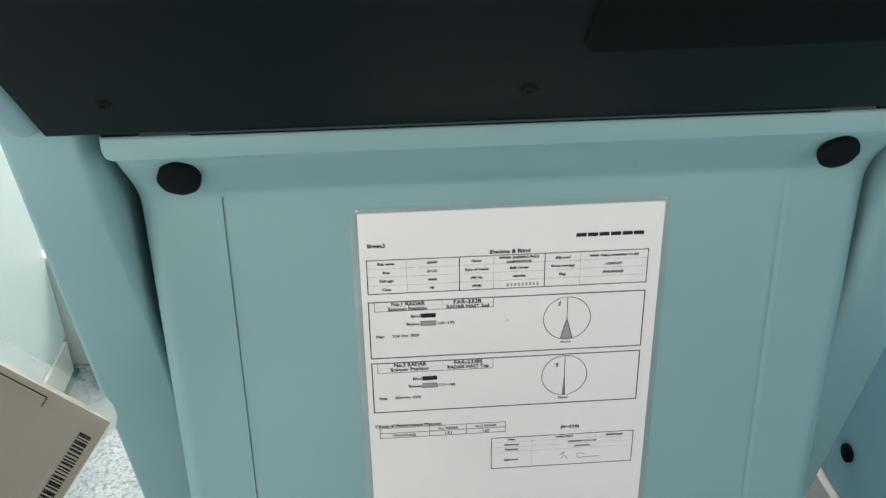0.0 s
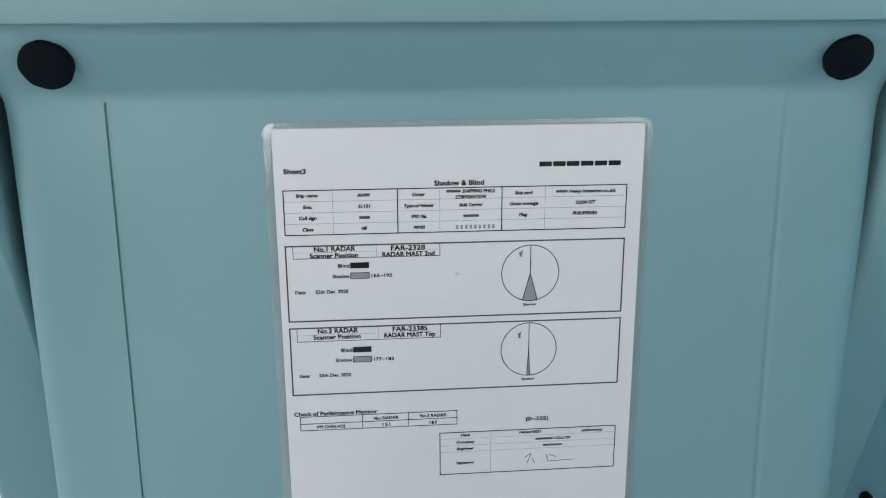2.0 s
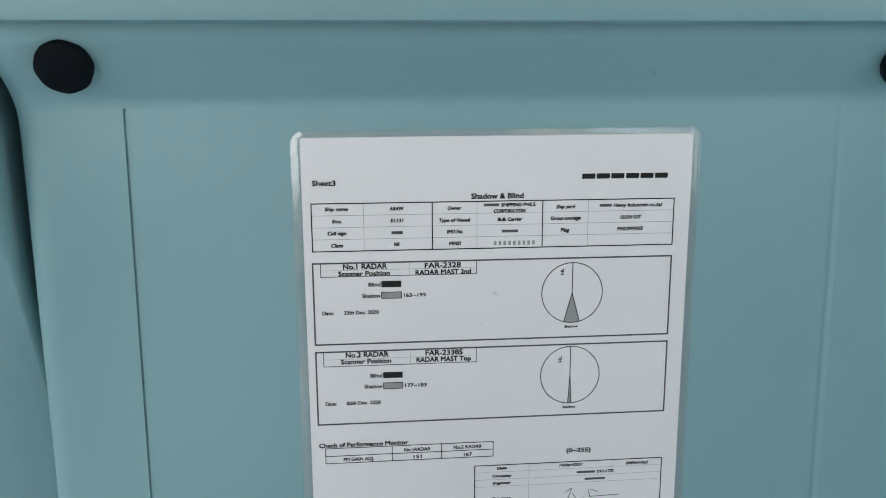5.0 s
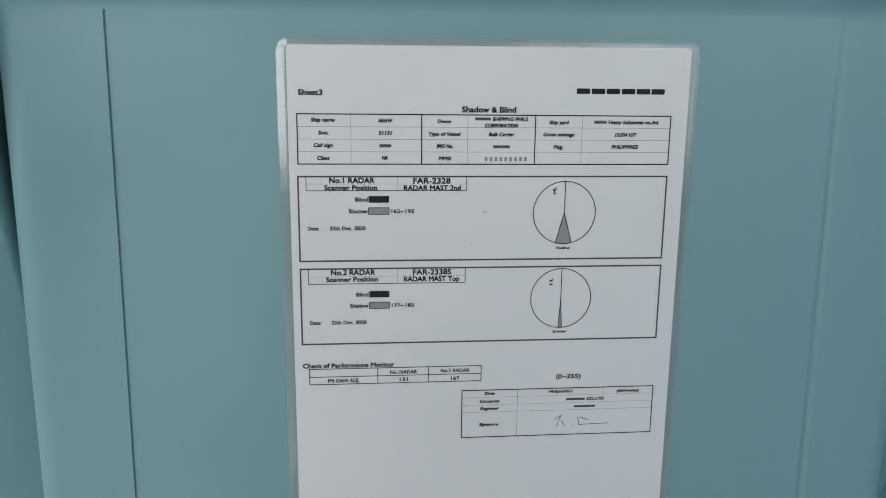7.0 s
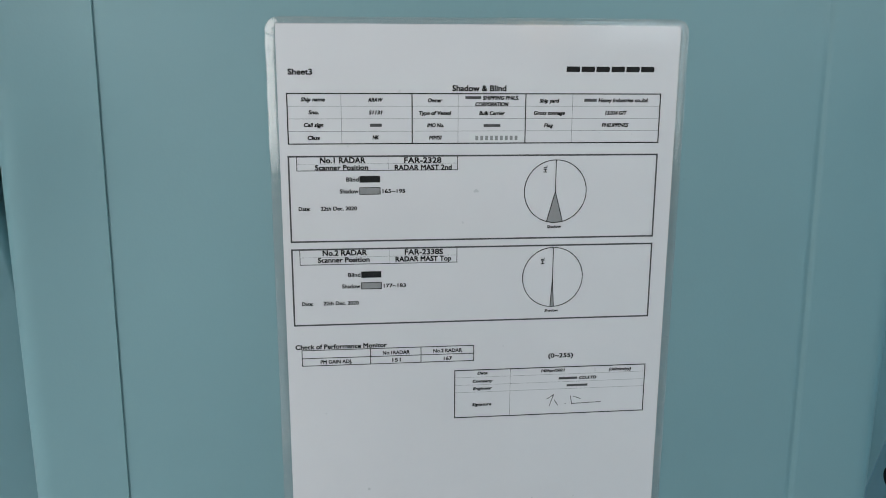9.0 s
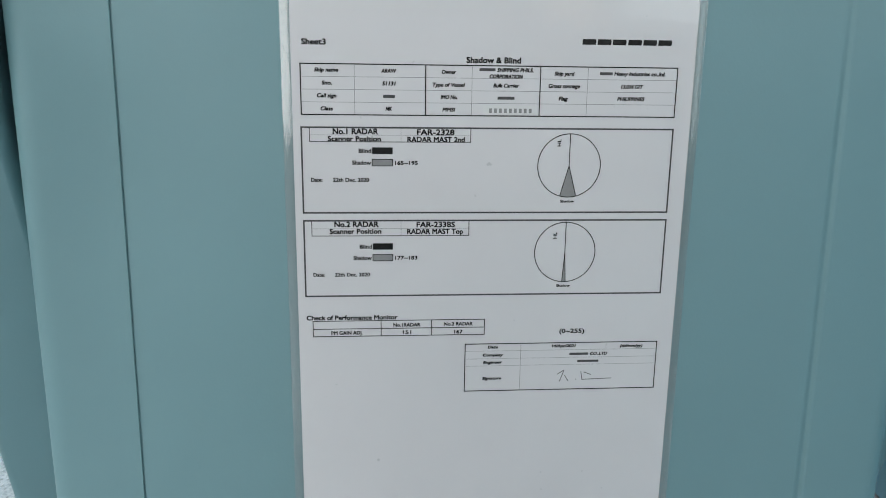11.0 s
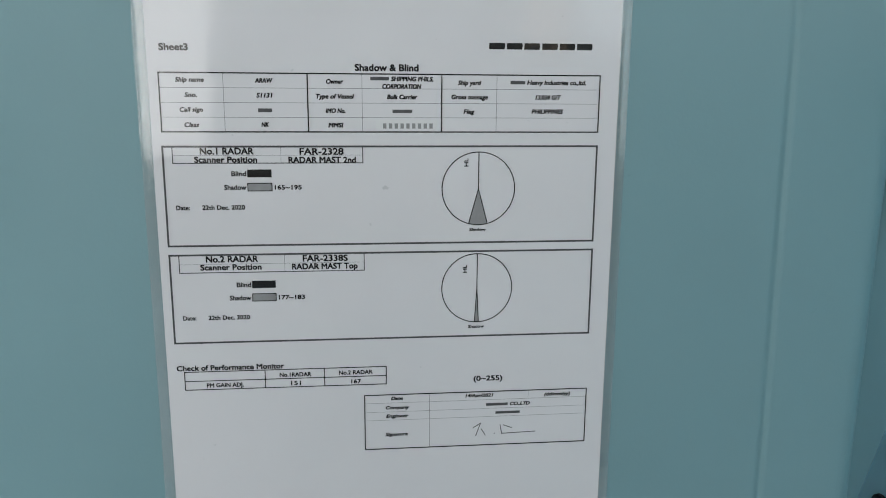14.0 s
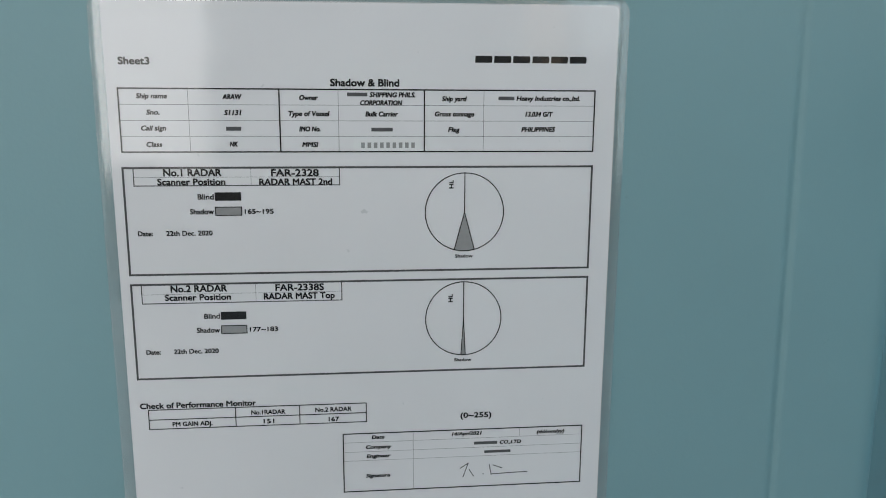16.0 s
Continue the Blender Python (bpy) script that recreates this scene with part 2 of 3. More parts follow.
# ---- the setting ----
solid("floor", box(ROOM_W - 0.2, ROOM_E + 0.2, ROOM_S - 0.2, ROOM_N + 0.2, -0.05, 0.0), DECK, "pale grey speckled non-slip deck covering")
solid("ceiling", box(ROOM_W - 0.2, ROOM_E + 0.2, ROOM_S - 0.2, ROOM_N + 0.2, ROOM_H, ROOM_H + 0.05), CEIL, "plain white painted deckhead")
solid("trim", box(-0.95, 0.80, 0.637, 0.66, 0, 0.19, 0.003), WALL, "pale grey-green coaming on the deck behind the consoles")


def pierced(name, lo, hi, fixed, along, label, mat=CEIL):
    """A wall with a row of window openings: piers, and a sill and a head for each opening."""
    cuts = [lo] + [v for c, w, *_ in along for v in (c - w / 2, c + w / 2)] + [hi]
    spans = [(cuts[i], cuts[i + 1], 0, ROOM_H) for i in range(0, len(cuts), 2)]
    for c, w, sill, *_ in along:
        spans += [(c - w / 2, c + w / 2, 0, sill), (c - w / 2, c + w / 2, HEAD, ROOM_H)]
    bits = []
    for p, q, z0, z1 in spans:
        if fixed[0] == "y":
            bits.append(box(p, q, fixed[1], fixed[2], z0, z1))
        else:
            bits.append(box(fixed[1], fixed[2], p, q, z0, z1))
    return solid(name, joined(bits), mat, label)


pierced("wall_north", ROOM_W - 0.2, ROOM_E + 0.2, ("y", ROOM_N, ROOM_N + 0.1), FRONT, "plain white bulkhead with a row of windows")
pierced("wall_south", ROOM_W - 0.2, ROOM_E + 0.2, ("y", ROOM_S - 0.1, ROOM_S), REAR, "plain grey bulkhead with a row of windows", DARK_WALL)
pierced("wall_east", ROOM_S, ROOM_N, ("x", ROOM_E, ROOM_E + 0.1), SIDE, "plain white bulkhead with unseen side windows")
pierced("wall_west", ROOM_S, ROOM_N, ("x", ROOM_W - 0.1, ROOM_W), WEST, "plain white bulkhead with unseen side windows")

# ---- the console ----
console = thing("radar_console", (0, 0.1, 0.2), "teal painted steel radar console with a removable front cover", "console")

# Front cover: flat sheet with rounded side edges, two pressed seams, and a top that bends forward under the rail.
COVER_L, COVER_R = -0.2465, 0.2490
EDGE_ROUND = 0.014


def seam_left(z):
    return -0.1914 - 0.0085 * (0.735 - z)


def seam_right(z):
    return 0.1882 + 0.0150 * (0.735 - z)


def flare(z):
    """How far the sheet widens on each side towards its top."""
    u = min(1.0, max(0.0, (z - 0.732) / 0.040))
    return 0.0045 * u * u * (3 - 2 * u)


def cover_y(x, z):
    y = 0.0
    near = min(x - COVER_L, COVER_R - x) + flare(z)
    # The bend is crisp across the sheet and softer towards the side edges.
    soft = 0.008 + 0.036 * max(0.0, 1 - near / 0.030)
    low = 0.739 - soft / 2
    if z > low:
        u = min(1.0, (z - low) / soft)
        y -= 0.88 * (soft * (u * u * u - u * u * u * u / 2) if u < 1 else z - low - soft / 2)
    # Under the rail the slope hollows out.
    over = min(0.012, max(0.0, z - 0.764))
    y += 0.88 * over * over / 0.024
    if near < EDGE_ROUND:
        e = 1 - near / EDGE_ROUND
        y += EDGE_ROUND * (1 - math.sqrt(max(0.0, 1 - e * e)))
    if z < 0.735:
        if abs(x - seam_left(z)) < 0.0005:
            y += 0.0017
        if abs(x - seam_right(z)) < 0.0008:
            y += 0.0008
    return y


def cover_columns(z):
    """Where the sheet's points stand along x at one height: close at the rounded edges and at the two seams."""
    left, right = COVER_L - flare(z), COVER_R + flare(z)
    xs = [left + EDGE_ROUND * (1 - math.cos(math.pi / 2 * k / 8)) for k in range(9)] + [left + 0.022, left + 0.030]
    xs += [seam_left(z) + d for d in (-0.003, -0.00075, -0.00035, 0.0, 0.00035, 0.00075, 0.003)]
    xs += list(np.linspace(-0.17, 0.165, 12))
    xs += [seam_right(z) + d for d in (-0.004, -0.0018, -0.0007, 0.0, 0.0007, 0.0018, 0.004)]
    xs += [right - 0.030, right - 0.022] + [right - EDGE_ROUND * (1 - math.cos(math.pi / 2 * k / 8)) for k in range(8, -1, -1)]
    return xs


zs = list(np.linspace(0.215, 0.70, 14)) + [0.706, 0.711] + list(np.arange(0.716, 0.7645, 0.0015)) + [0.766, 0.768, 0.770, 0.772, 0.774, 0.776, 0.780]
rows = []
for z in zs:
    row = [(float(x), cover_y(x, z), float(z)) for x in cover_columns(z)]
    rows.append([(row[0][0], 0.075, float(z))] + row + [(row[-1][0], 0.075, float(z))])
cover = part("cover", sheet(rows), TEAL, console, smooth=True)
# Rail along the cover's top.
RAIL_L, RAIL_R = -0.2490, 0.2530


def rail_section(x):
    """The rail's outline at x: its lower edge rounds up and its front rounds back at both ends."""
    d, r = min(x - RAIL_L, RAIL_R - x), 0.0075
    lift = r * (1 - math.sqrt(max(0.0, 1 - (1 - d / r) ** 2))) if d < r else 0.0
    back = 0.003 * max(0.0, 1 - d / 0.003) ** 2
    low, front = 0.7755 + lift, -0.0450 + back
    return [(x, y, z) for y, z in ((-0.012, low), (front + 0.0022, low), (front + 0.0007, low + 0.0006), (front, low + 0.0021), (front, 0.7882), (front + 0.0005, 0.7897), (front + 0.0018, 0.7906), (-0.012, 0.7915))]


ends = [0.0001, 0.0004, 0.001, 0.002, 0.0035, 0.0055, 0.0075, 0.009]
stops = [RAIL_L + d for d in ends] + list(np.linspace(-0.2, 0.2, 9)) + [RAIL_R - d for d in reversed(ends)]
part("rail", sheet([rail_section(float(x)) for x in stops], close=True), TEAL, cover, smooth=True)


def knob(x):
    m = Matrix.Translation((x, -0.0160, 0.7582)) @ Matrix.Rotation(radians(90 + 29), 4, "X")
    prof = [(0.0080, -0.002), (0.0080, 0.0010), (0.0124, 0.0014), (0.0132, 0.0022), (0.0134, 0.0056), (0.0130, 0.0068), (0.0112, 0.0076), (0.005, 0.0080), (0.0008, 0.0081)]
    n = 64
    rows = []
    for r, h in prof:
        row = []
        for k in range(n):
            a = 2 * math.pi * k / n
            rr = r * (1 + 0.012 * math.cos(8 * a)) if r > 0.012 else r
            row.append(m @ Vector((rr * math.cos(a), rr * math.sin(a), h)))
        rows.append(row)
    return part("thumb_knob", sheet(rows, close=True), RUBBER, cover, "black rubber thumb screw", smooth=True)


for kx in (-0.2122, 0.2105):
    knob(kx)


def side_frame(inner, lean, outer, low, top):
    """Side frame: its front face falls back towards the floor, with a rounded inner edge that leans inwards lower down. low, top: the rounding's width and depth."""
    s = 1 if inner < 0 else -1
    rows = []
    for z in np.linspace(0.21, 0.815, 25):
        edge = inner + s * min(0.0075, max(0.0, lean * (0.775 - z)))
        w = abs(outer - edge)
        q = min(1.0, max(0.0, (z - 0.64) / 0.10))
        soft, deep = low[0] + (top[0] - low[0]) * q, low[1] + (top[1] - low[1]) * q
        section = [(0.0, 0.45)] + [(soft * (1 - math.cos(a)), deep * (1 - math.sin(a))) for a in np.linspace(0, math.pi / 2, 13)]
        section += [(w - 0.006 * (1 - math.sin(a)), 0.006 * (1 - math.cos(a))) for a in np.linspace(0, math.pi / 2, 5)] + [(w, 0.45)]
        front = 0.226 - 0.335 * z
        rows.append([(edge - s * u, min(front + v, 0.5), float(z)) for u, v in section])
    return part("side_frame", sheet(rows, close=True), TEAL, console, smooth=True)


side_frame(-0.2565, 0.030, -0.3085, (0.005, 0.012), (0.0105, 0.032))
side_frame(0.2530, 0.0, 0.3130, (0.011, 0.014), (0.011, 0.014))


def arm(x):
    """Rounded arm that carries the overhanging desk."""
    rows = []
    d = Vector((0, -0.72, 0.69)).normalized()
    up = Vector((0, 0.69, 0.72)).normalized()
    for s, r in ((-0.012, 0.004), (-0.010, 0.011), (-0.005, 0.0145), (0.003, 0.0165), (0.06, 0.017), (0.17, 0.017)):
        c = Vector((x, -0.044, 0.808)) + d * s
        rows.append([c + Vector((r * 0.9 * math.cos(a), 0, 0)) + up * (r * math.sin(a)) for a in np.linspace(0, 2 * math.pi, 20, endpoint=False)])
    return part("arm", sheet(rows, close=True), TEAL, console, smooth=True)


arm(-0.287)
arm(0.283)

# Black underside of the desk, which slopes out over the cover.
# Its outer part is unseen, drawn out that far to shade the cover's top.
desk = part("desk_underside", prism([(-0.0512, 0.7940), (-0.290, 1.0085), (-0.275, 1.030), (0.10, 1.030), (0.10, 0.7940)], -0.275, 0.275, 0.0008, 2), BLACK, console, "black plastic desk underside")


def on_slope(x, s, out=0.0):
    """A point of the sloping underside, s metres up from its lower edge."""
    d, n = Vector((0, -0.125, 0.112)).normalized(), Vector((0, -0.112, -0.125)).normalized()
    return Vector((x, -0.050, 0.7935)) + d * s + n * out


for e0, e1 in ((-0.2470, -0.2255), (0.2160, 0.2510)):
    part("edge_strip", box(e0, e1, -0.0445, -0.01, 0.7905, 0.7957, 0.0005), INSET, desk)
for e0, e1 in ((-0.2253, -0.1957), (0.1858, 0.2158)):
    part("bracket", box(e0, e1, -0.0440, -0.01, 0.7900, 0.7950, 0.0005), GAP, desk, "bracket in the gap over the rail, its teal darkened for shade")
# Black filler for the slot over the rail, whose darkness is only shade.
part("slot_shade", box(-0.1955, 0.1856, -0.0470, -0.02, 0.7903, 0.7925, 0.0004), INSET, desk)
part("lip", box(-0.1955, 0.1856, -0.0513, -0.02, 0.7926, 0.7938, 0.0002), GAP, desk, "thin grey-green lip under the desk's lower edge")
corner = [(0.016 + 0.008 * (1 - math.sin(a)), 0.0775 + 0.008 * (1 - math.cos(a))) for a in np.linspace(0, math.pi / 2, 6)]
outline = [(0.235, 0.081)] + corner + [(0.016, 0.150), (0.235, 0.150)]
bm = sheet([[on_slope(x, s, 0.0003) for x, s in outline], [on_slope(x, s, 0.003) for x, s in outline]], close=True)
part("inset_plate", bm, INSET, desk, "darker black plate on the desk underside")
for sx in (-0.232, -0.005, 0.222):
    m = Matrix.Translation(on_slope(sx, 0.037)) @ Vector((0, -0.112, -0.125)).to_track_quat("Z", "Y").to_matrix().to_4x4()
    part("screw", lathe([(0.0048, -0.001), (0.0048, 0.0008), (0.0040, 0.0018), (0.0018, 0.0019), (0.0014, 0.0008), (0.0003, 0.0008)], m, 20), STEEL, desk, smooth=True)
part("plinth", box(-0.30, 0.30, 0.13, 0.52, 0.12, 0.225), PLINTH, console)
# Black strips added in the gaps beside the cover stand for their deep shade.
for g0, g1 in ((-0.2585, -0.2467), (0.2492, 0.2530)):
    part("gap_shade", prism([(0.20, 0.22), (0.040, 0.70), (0.040, 0.80), (0.06, 0.80), (0.06, 0.70), (0.22, 0.22)], g0, g1), INSET, console, "black strip standing for the shade in the gap beside the cover")
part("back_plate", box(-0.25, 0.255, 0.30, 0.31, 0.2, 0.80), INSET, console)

# ---- the consoles on both sides ----
UP = Matrix.Identity(4)
west = thing("neighbour_console", (-0.75, 0.35, 0), "pale blue steel console side on a white plinth", "console", UP, "neighbouring consoles")
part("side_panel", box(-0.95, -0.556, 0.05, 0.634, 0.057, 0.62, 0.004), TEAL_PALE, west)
part("plinth", box(-0.95, -0.553, 0.06, 0.622, 0.0, 0.0565, 0.001), PLINTH, west, "white plinth with chipped paint")
part("sealing_strip", box(-0.95, -0.5475, 0.055, 0.626, 0.0, 0.006, 0.002), SEAL, west, "dark green sealant along the plinth")
east = thing("neighbour_console", (0.6, 0.35, 0), "blue steel console side with a black fixing knob", "console", UP, "neighbouring consoles")
# Its unseen front part is drawn forward to shade the cover's right side.
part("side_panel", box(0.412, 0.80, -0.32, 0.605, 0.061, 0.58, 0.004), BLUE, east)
part("plinth", box(0.404, 0.80, -0.31, 0.60, 0.0, 0.0585, 0.002), PLINTH, east, "white plinth with chipped paint")
part("sealing_strip", box(0.399, 0.80, -0.315, 0.604, 0.0, 0.007, 0.002), SEAL, east, "dark green sealant along the plinth")
m = Matrix.Translation((0.4125, 0.241, 0.123)) @ Matrix.Rotation(radians(-90), 4, "Y")
part("fixing_knob", lathe([(0.006, -0.001), (0.006, 0.0012), (0.0100, 0.0015), (0.0107, 0.0025), (0.0103, 0.0052), (0.008, 0.0062), (0.0005, 0.0066)], m, 28), RUBBER, east, "black rubber fixing knob", smooth=True)

# ---- the laminated notice ----
notice = thing("notice", (0, 0, 0.42), "laminated white printed notice on the teal console cover", "notice")
PX, PZ = -0.105, 0.72


def at(u, v, y):
    """A place on the paper, in millimetres from its top left corner."""
    return Vector((PX + u / 1000, y, PZ - (v + 0.004 * (u - 105)) / 1000))


def rounded(x0, x1, z0, z1, r, y):
    pts = []
    for cx, cz, a0 in ((x1 - r, z1 - r, 0), (x0 + r, z1 - r, 90), (x0 + r, z0 + r, 180), (x1 - r, z0 + r, 270)):
        pts += [(cx + r * math.cos(radians(a0 + k * 15)), y, cz + r * math.sin(radians(a0 + k * 15))) for k in range(7)]
    return pts


paper = part("paper", box(PX, PX + 0.21, -0.0011, -0.0007, PZ - 0.297, PZ), PAPER, notice)
EDGE = (PX - 0.0051, PX + 0.2147, PZ - 0.3005, PZ + 0.0033, 0.007)


def film_ring(inset0, y0, inset1, y1, steps=1):
    """A band of clear film that faces the room, between two outlines that lie inside the film's cut edge."""
    loops = []
    for k in range(steps + 1):
        q = k / steps
        i = inset0 + (inset1 - inset0) * q
        r = max(EDGE[4] - i * 0.9, 0.0008)
        loop = rounded(EDGE[0] + i, EDGE[1] - i, EDGE[2] + i * 0.75, EDGE[3] - i * 0.75, r, y0 + (y1 - y0) * q * (2 - q))
        loops.append(loop + loop[:1])
    bm = sheet(loops)
    for f in bm.faces:
        f.normal_update()
        if f.normal.y > 0:
            f.normal_flip()
    return bm


# The margin falls from the paper's edge to the cover, so it mirrors the windows to its own side.
film = part("film", film_ring(0.0004, -0.0008, 0.0050, -0.00115, 5), FILM_BACK, notice, "clear film margin that mirrors the windows", smooth=True, turned=True)
film.visible_shadow = False
film_rim = part("film_rim", film_ring(0.0, -0.0005, 0.0005, -0.00055), FILM_RIM, notice, "bright cut edge of the clear film", turned=True)
film_rim.visible_shadow = False

Y_INK = -0.00125


def flat(polys, y=Y_INK):
    bm = bmesh.new()
    for pts in polys:
        bm.faces.new([bm.verts.new(at(u, v, y)) for u, v in pts])
    return bm


def bar(u0, u1, v0, v1):
    return [(u0, v0), (u1, v0), (u1, v1), (u0, v1)]


def hline(u0, u1, v, w):
    return bar(u0, u1, v - w / 2, v + w / 2)


def vline(u, v0, v1, w):
    return bar(u - w / 2, u + w / 2, v0, v1)


def frame_lines(u0, u1, v0, v1, w):
    return [hline(u0 - w / 2, u1 + w / 2, v0, w), hline(u0 - w / 2, u1 + w / 2, v1, w), vline(u0, v0, v1, w), vline(u1, v0, v1, w)]


def rules(polys, mat=INK, y=Y_INK):
    return part("printed_rule", flat(polys, y), mat, paper)


def words(text, u0, u1, v, cap, bold=0.075, slant=0.0, turn=0):
    """A line of print between u0 and u1, with its capitals' middle at v. bold: millimetres by which the strokes are thickened."""
    cu = bpy.data.curves.new("print", "FONT")
    cu.body, cu.size, cu.shear, cu.resolution_u = text, 1.0, slant, 3
    ob = bpy.data.objects.new("print", cu)
    me = bpy.data.meshes.new_from_object(ob)
    bpy.data.objects.remove(ob)
    bpy.data.curves.remove(cu)
    co = np.empty(len(me.vertices) * 3)
    me.vertices.foreach_get("co", co)
    co = co.reshape(-1, 3)
    lo, hi = co[:, 0].min(), co[:, 0].max()
    k, h = (u1 - u0) / (hi - lo), cap / 0.73
    bits = []
    for n, (da, db) in enumerate(((-bold, -bold), (bold, -bold), (-bold, bold), (bold, bold))):
        bm = bmesh.new()
        bm.from_mesh(me)
        for p in bm.verts:
            a, b = (p.co.x - lo) * k + da, p.co.y * h - cap / 2 + db
            if turn:
                p.co = at(u0 - b, v - a, Y_INK - n * 0.00001)
            else:
                p.co = at(u0 + a, v - b, Y_INK - n * 0.00001)
        bits.append(bm)
    bpy.data.meshes.remove(me)
    return part("printed_text", joined(bits), INK, paper)


def word_bars(spans, v, h, mat=BAR_INK):
    """Writing that is not lettered: one plain bar a word."""
    for a, b in spans:
        part("word_bar", flat([bar(a, b, v - h / 2, v + h / 2)]), mat, paper)


def ring(cu, cv, r, w):
    n = 72
    return [[(cu + q * math.cos(2 * math.pi * j / n), cv + q * math.sin(2 * math.pi * j / n)) for q, j in ((r - w / 2, k), (r + w / 2, k), (r + w / 2, k + 1), (r - w / 2, k + 1))] for k in range(n)]


# Heading.
words("Sheet3", 5.6, 17.6, 24.0, 2.9, bold=0.13)
words("Shadow & Blind", 89.2, 117.3, 32.0, 3.0, bold=0.13)
for a in (149.2, 157.2, 165.2, 173.4, 181.4, 189.4):
    block = [[(a, 20.8), (a + 6.9, 20.8), (a + 7.2, 22.0), (a + 6.9, 23.6), (a - 0.1, 23.6)]]
    part("mark_block", flat(block), INK, paper, "plain black block of the maker's mark")

# Ship table.
rules(frame_lines(4.6, 200.8, 34.9, 60.5, 0.55) + [vline(68.2, 34.9, 60.5, 0.55), vline(127.9, 34.9, 60.5, 0.5)])
rules([hline(4.8, 200.6, 34.9 + 6.4 * k, 0.16) for k in (1, 2, 3)] + [vline(u, 35.1, 60.3, 0.16) for u in (31.8, 92.2, 153.0)], THIN_INK, -0.00118)
CELL = dict(cap=2.0, bold=0.10, slant=0.2)
for text, u0, u1, v in (("Ship name", 11.6, 23.6, 37.8), ("ARAW", 45.6, 53.1, 38.0), ("Owner", 76.5, 83.8, 38.2), ("Ship yard", 135.3, 145.7, 38.4), ("Sno.", 15.2, 20.3, 44.3), ("S1131", 46.0, 52.8, 44.4), ("Type of Vessel", 71.9, 88.5, 44.7), ("Bulk Carrier", 103.4, 116.8, 44.8), ("Gross tonnage", 132.4, 148.9, 44.7), ("13,034 G/T", 171.0, 182.7, 44.7), ("Call sign", 12.8, 22.5, 50.7), ("IMO No.", 76.1, 84.6, 51.0), ("Flag", 138.0, 142.8, 51.2), ("PHILIPPINES", 169.4, 183.9, 51.1), ("Class", 14.5, 20.6, 57.3), ("NK", 47.7, 50.8, 57.2), ("MMSI", 77.1, 83.6, 57.4)):
    words(text, u0, u1, v, **CELL)
word_bars([(95.9, 104.2)], 36.9, 1.5)
words("SHIPPING PHILS.", 105.2, 124.0, 36.9, **CELL)
words("CORPORATION", 101.3, 118.6, 40.2, **CELL)
word_bars([(159.2, 166.0)], 38.2, 1.5)
words("Heavy Industries co.,ltd.", 167.0, 194.2, 38.1, **CELL)
word_bars([(46.4, 52.5)], 51.0, 1.6)
word_bars([(105.7, 114.6)], 51.3, 1.5)
part("number_label", flat([bar(98.2, 127.4, 55.2, 60.1)], -0.0012), PATCH, paper, "white paper label over the printed cell")
word_bars([(101.4 + 2.62 * k, 102.9 + 2.62 * k) for k in range(9)], 57.8, 2.3, GREY_INK)


def radar_block(v0, v1, head, number, model, mast, vb, vs, sector, vd, cv, r, half, vh):
    """One radar's box: heading, key of the blind and shadow sectors, date and the sector plot."""
    rules(frame_lines(4.3, 200.8, v0, v1, 0.85), RULE_INK)
    rules(frame_lines(8.4, 92.1, v0 + 0.1, head, 0.42), RULE_INK, -0.00119)
    rules([vline(55.6, v0, head, 0.12), hline(8.4, 92.1, (v0 + head) / 2 + 0.2, 0.12)], THIN_INK, -0.00118)
    words(number, 20.4, 43.6, v0 + 1.9, 3.0, bold=0.11)
    words(model, 64.0, 84.4 if model.endswith("S") else 83.4, v0 + 2.1, 3.0, bold=0.11)
    words("Scanner Position", 17.8, 45.0, v0 + 5.7, 2.7, bold=0.11)
    words(mast, 59.0, 88.9, v0 + 5.9, 2.8, bold=0.11)
    words("Blind", 33.6, 40.0, vb, 2.3)
    rules([bar(40.5, 51.2, vb - 1.75, vb + 1.75)])
    words("Shadow", 30.2, 39.8, vs, 2.3)
    rules([bar(40.5, 51.2, vs - 1.75, vs + 1.75)], GREY_INK, -0.00118)
    rules(frame_lines(40.5, 51.2, vs - 1.75, vs + 1.75, 0.36))
    words(sector, 52.5, 64.3, vs + 0.1, 2.1)
    words("Date:", 8.7, 14.5, vd, 2.1)
    words("22th Dec. 2020", 20.1, 38.8, vd, 2.1)
    rules(ring(145.3, cv, r, 0.42) + [vline(145.3, cv - r, cv, 0.4)])
    arc = [(145.3 + r * math.sin(radians(a)), cv + r * math.cos(radians(a))) for a in np.linspace(-half, half, 9)]
    rules([[(145.3, cv)] + arc], GREY_INK, -0.00118)
    side = []
    for a in (-half, half):
        du, dv = math.sin(radians(a)), math.cos(radians(a))
        side.append([(145.3 - dv * 0.19, cv + du * 0.19), (145.3 + dv * 0.19, cv - du * 0.19), (145.3 + du * r + dv * 0.19, cv + dv * r - du * 0.19), (145.3 + du * r - dv * 0.19, cv + dv * r + du * 0.19)])
    rules(side)
    words("Shadow", 141.4, 149.0, cv + r + 2.2, 1.5, bold=0.06)
    words("HL", 139.4, 143.0, vh, 1.9, turn=90)


radar_block(67.0, 112.0, 74.4, "No.1 RADAR", "FAR-2328", "RADAR MAST 2nd", 79.0, 85.2, "165~195", 94.3, 86.6, 17.0, 15, 76.2)
radar_block(116.3, 158.1, 124.6, "No.2 RADAR", "FAR-2338S", "RADAR MAST Top", 130.5, 136.7, "177~183", 146.0, 134.3, 16.8, 3.4, 126.6)

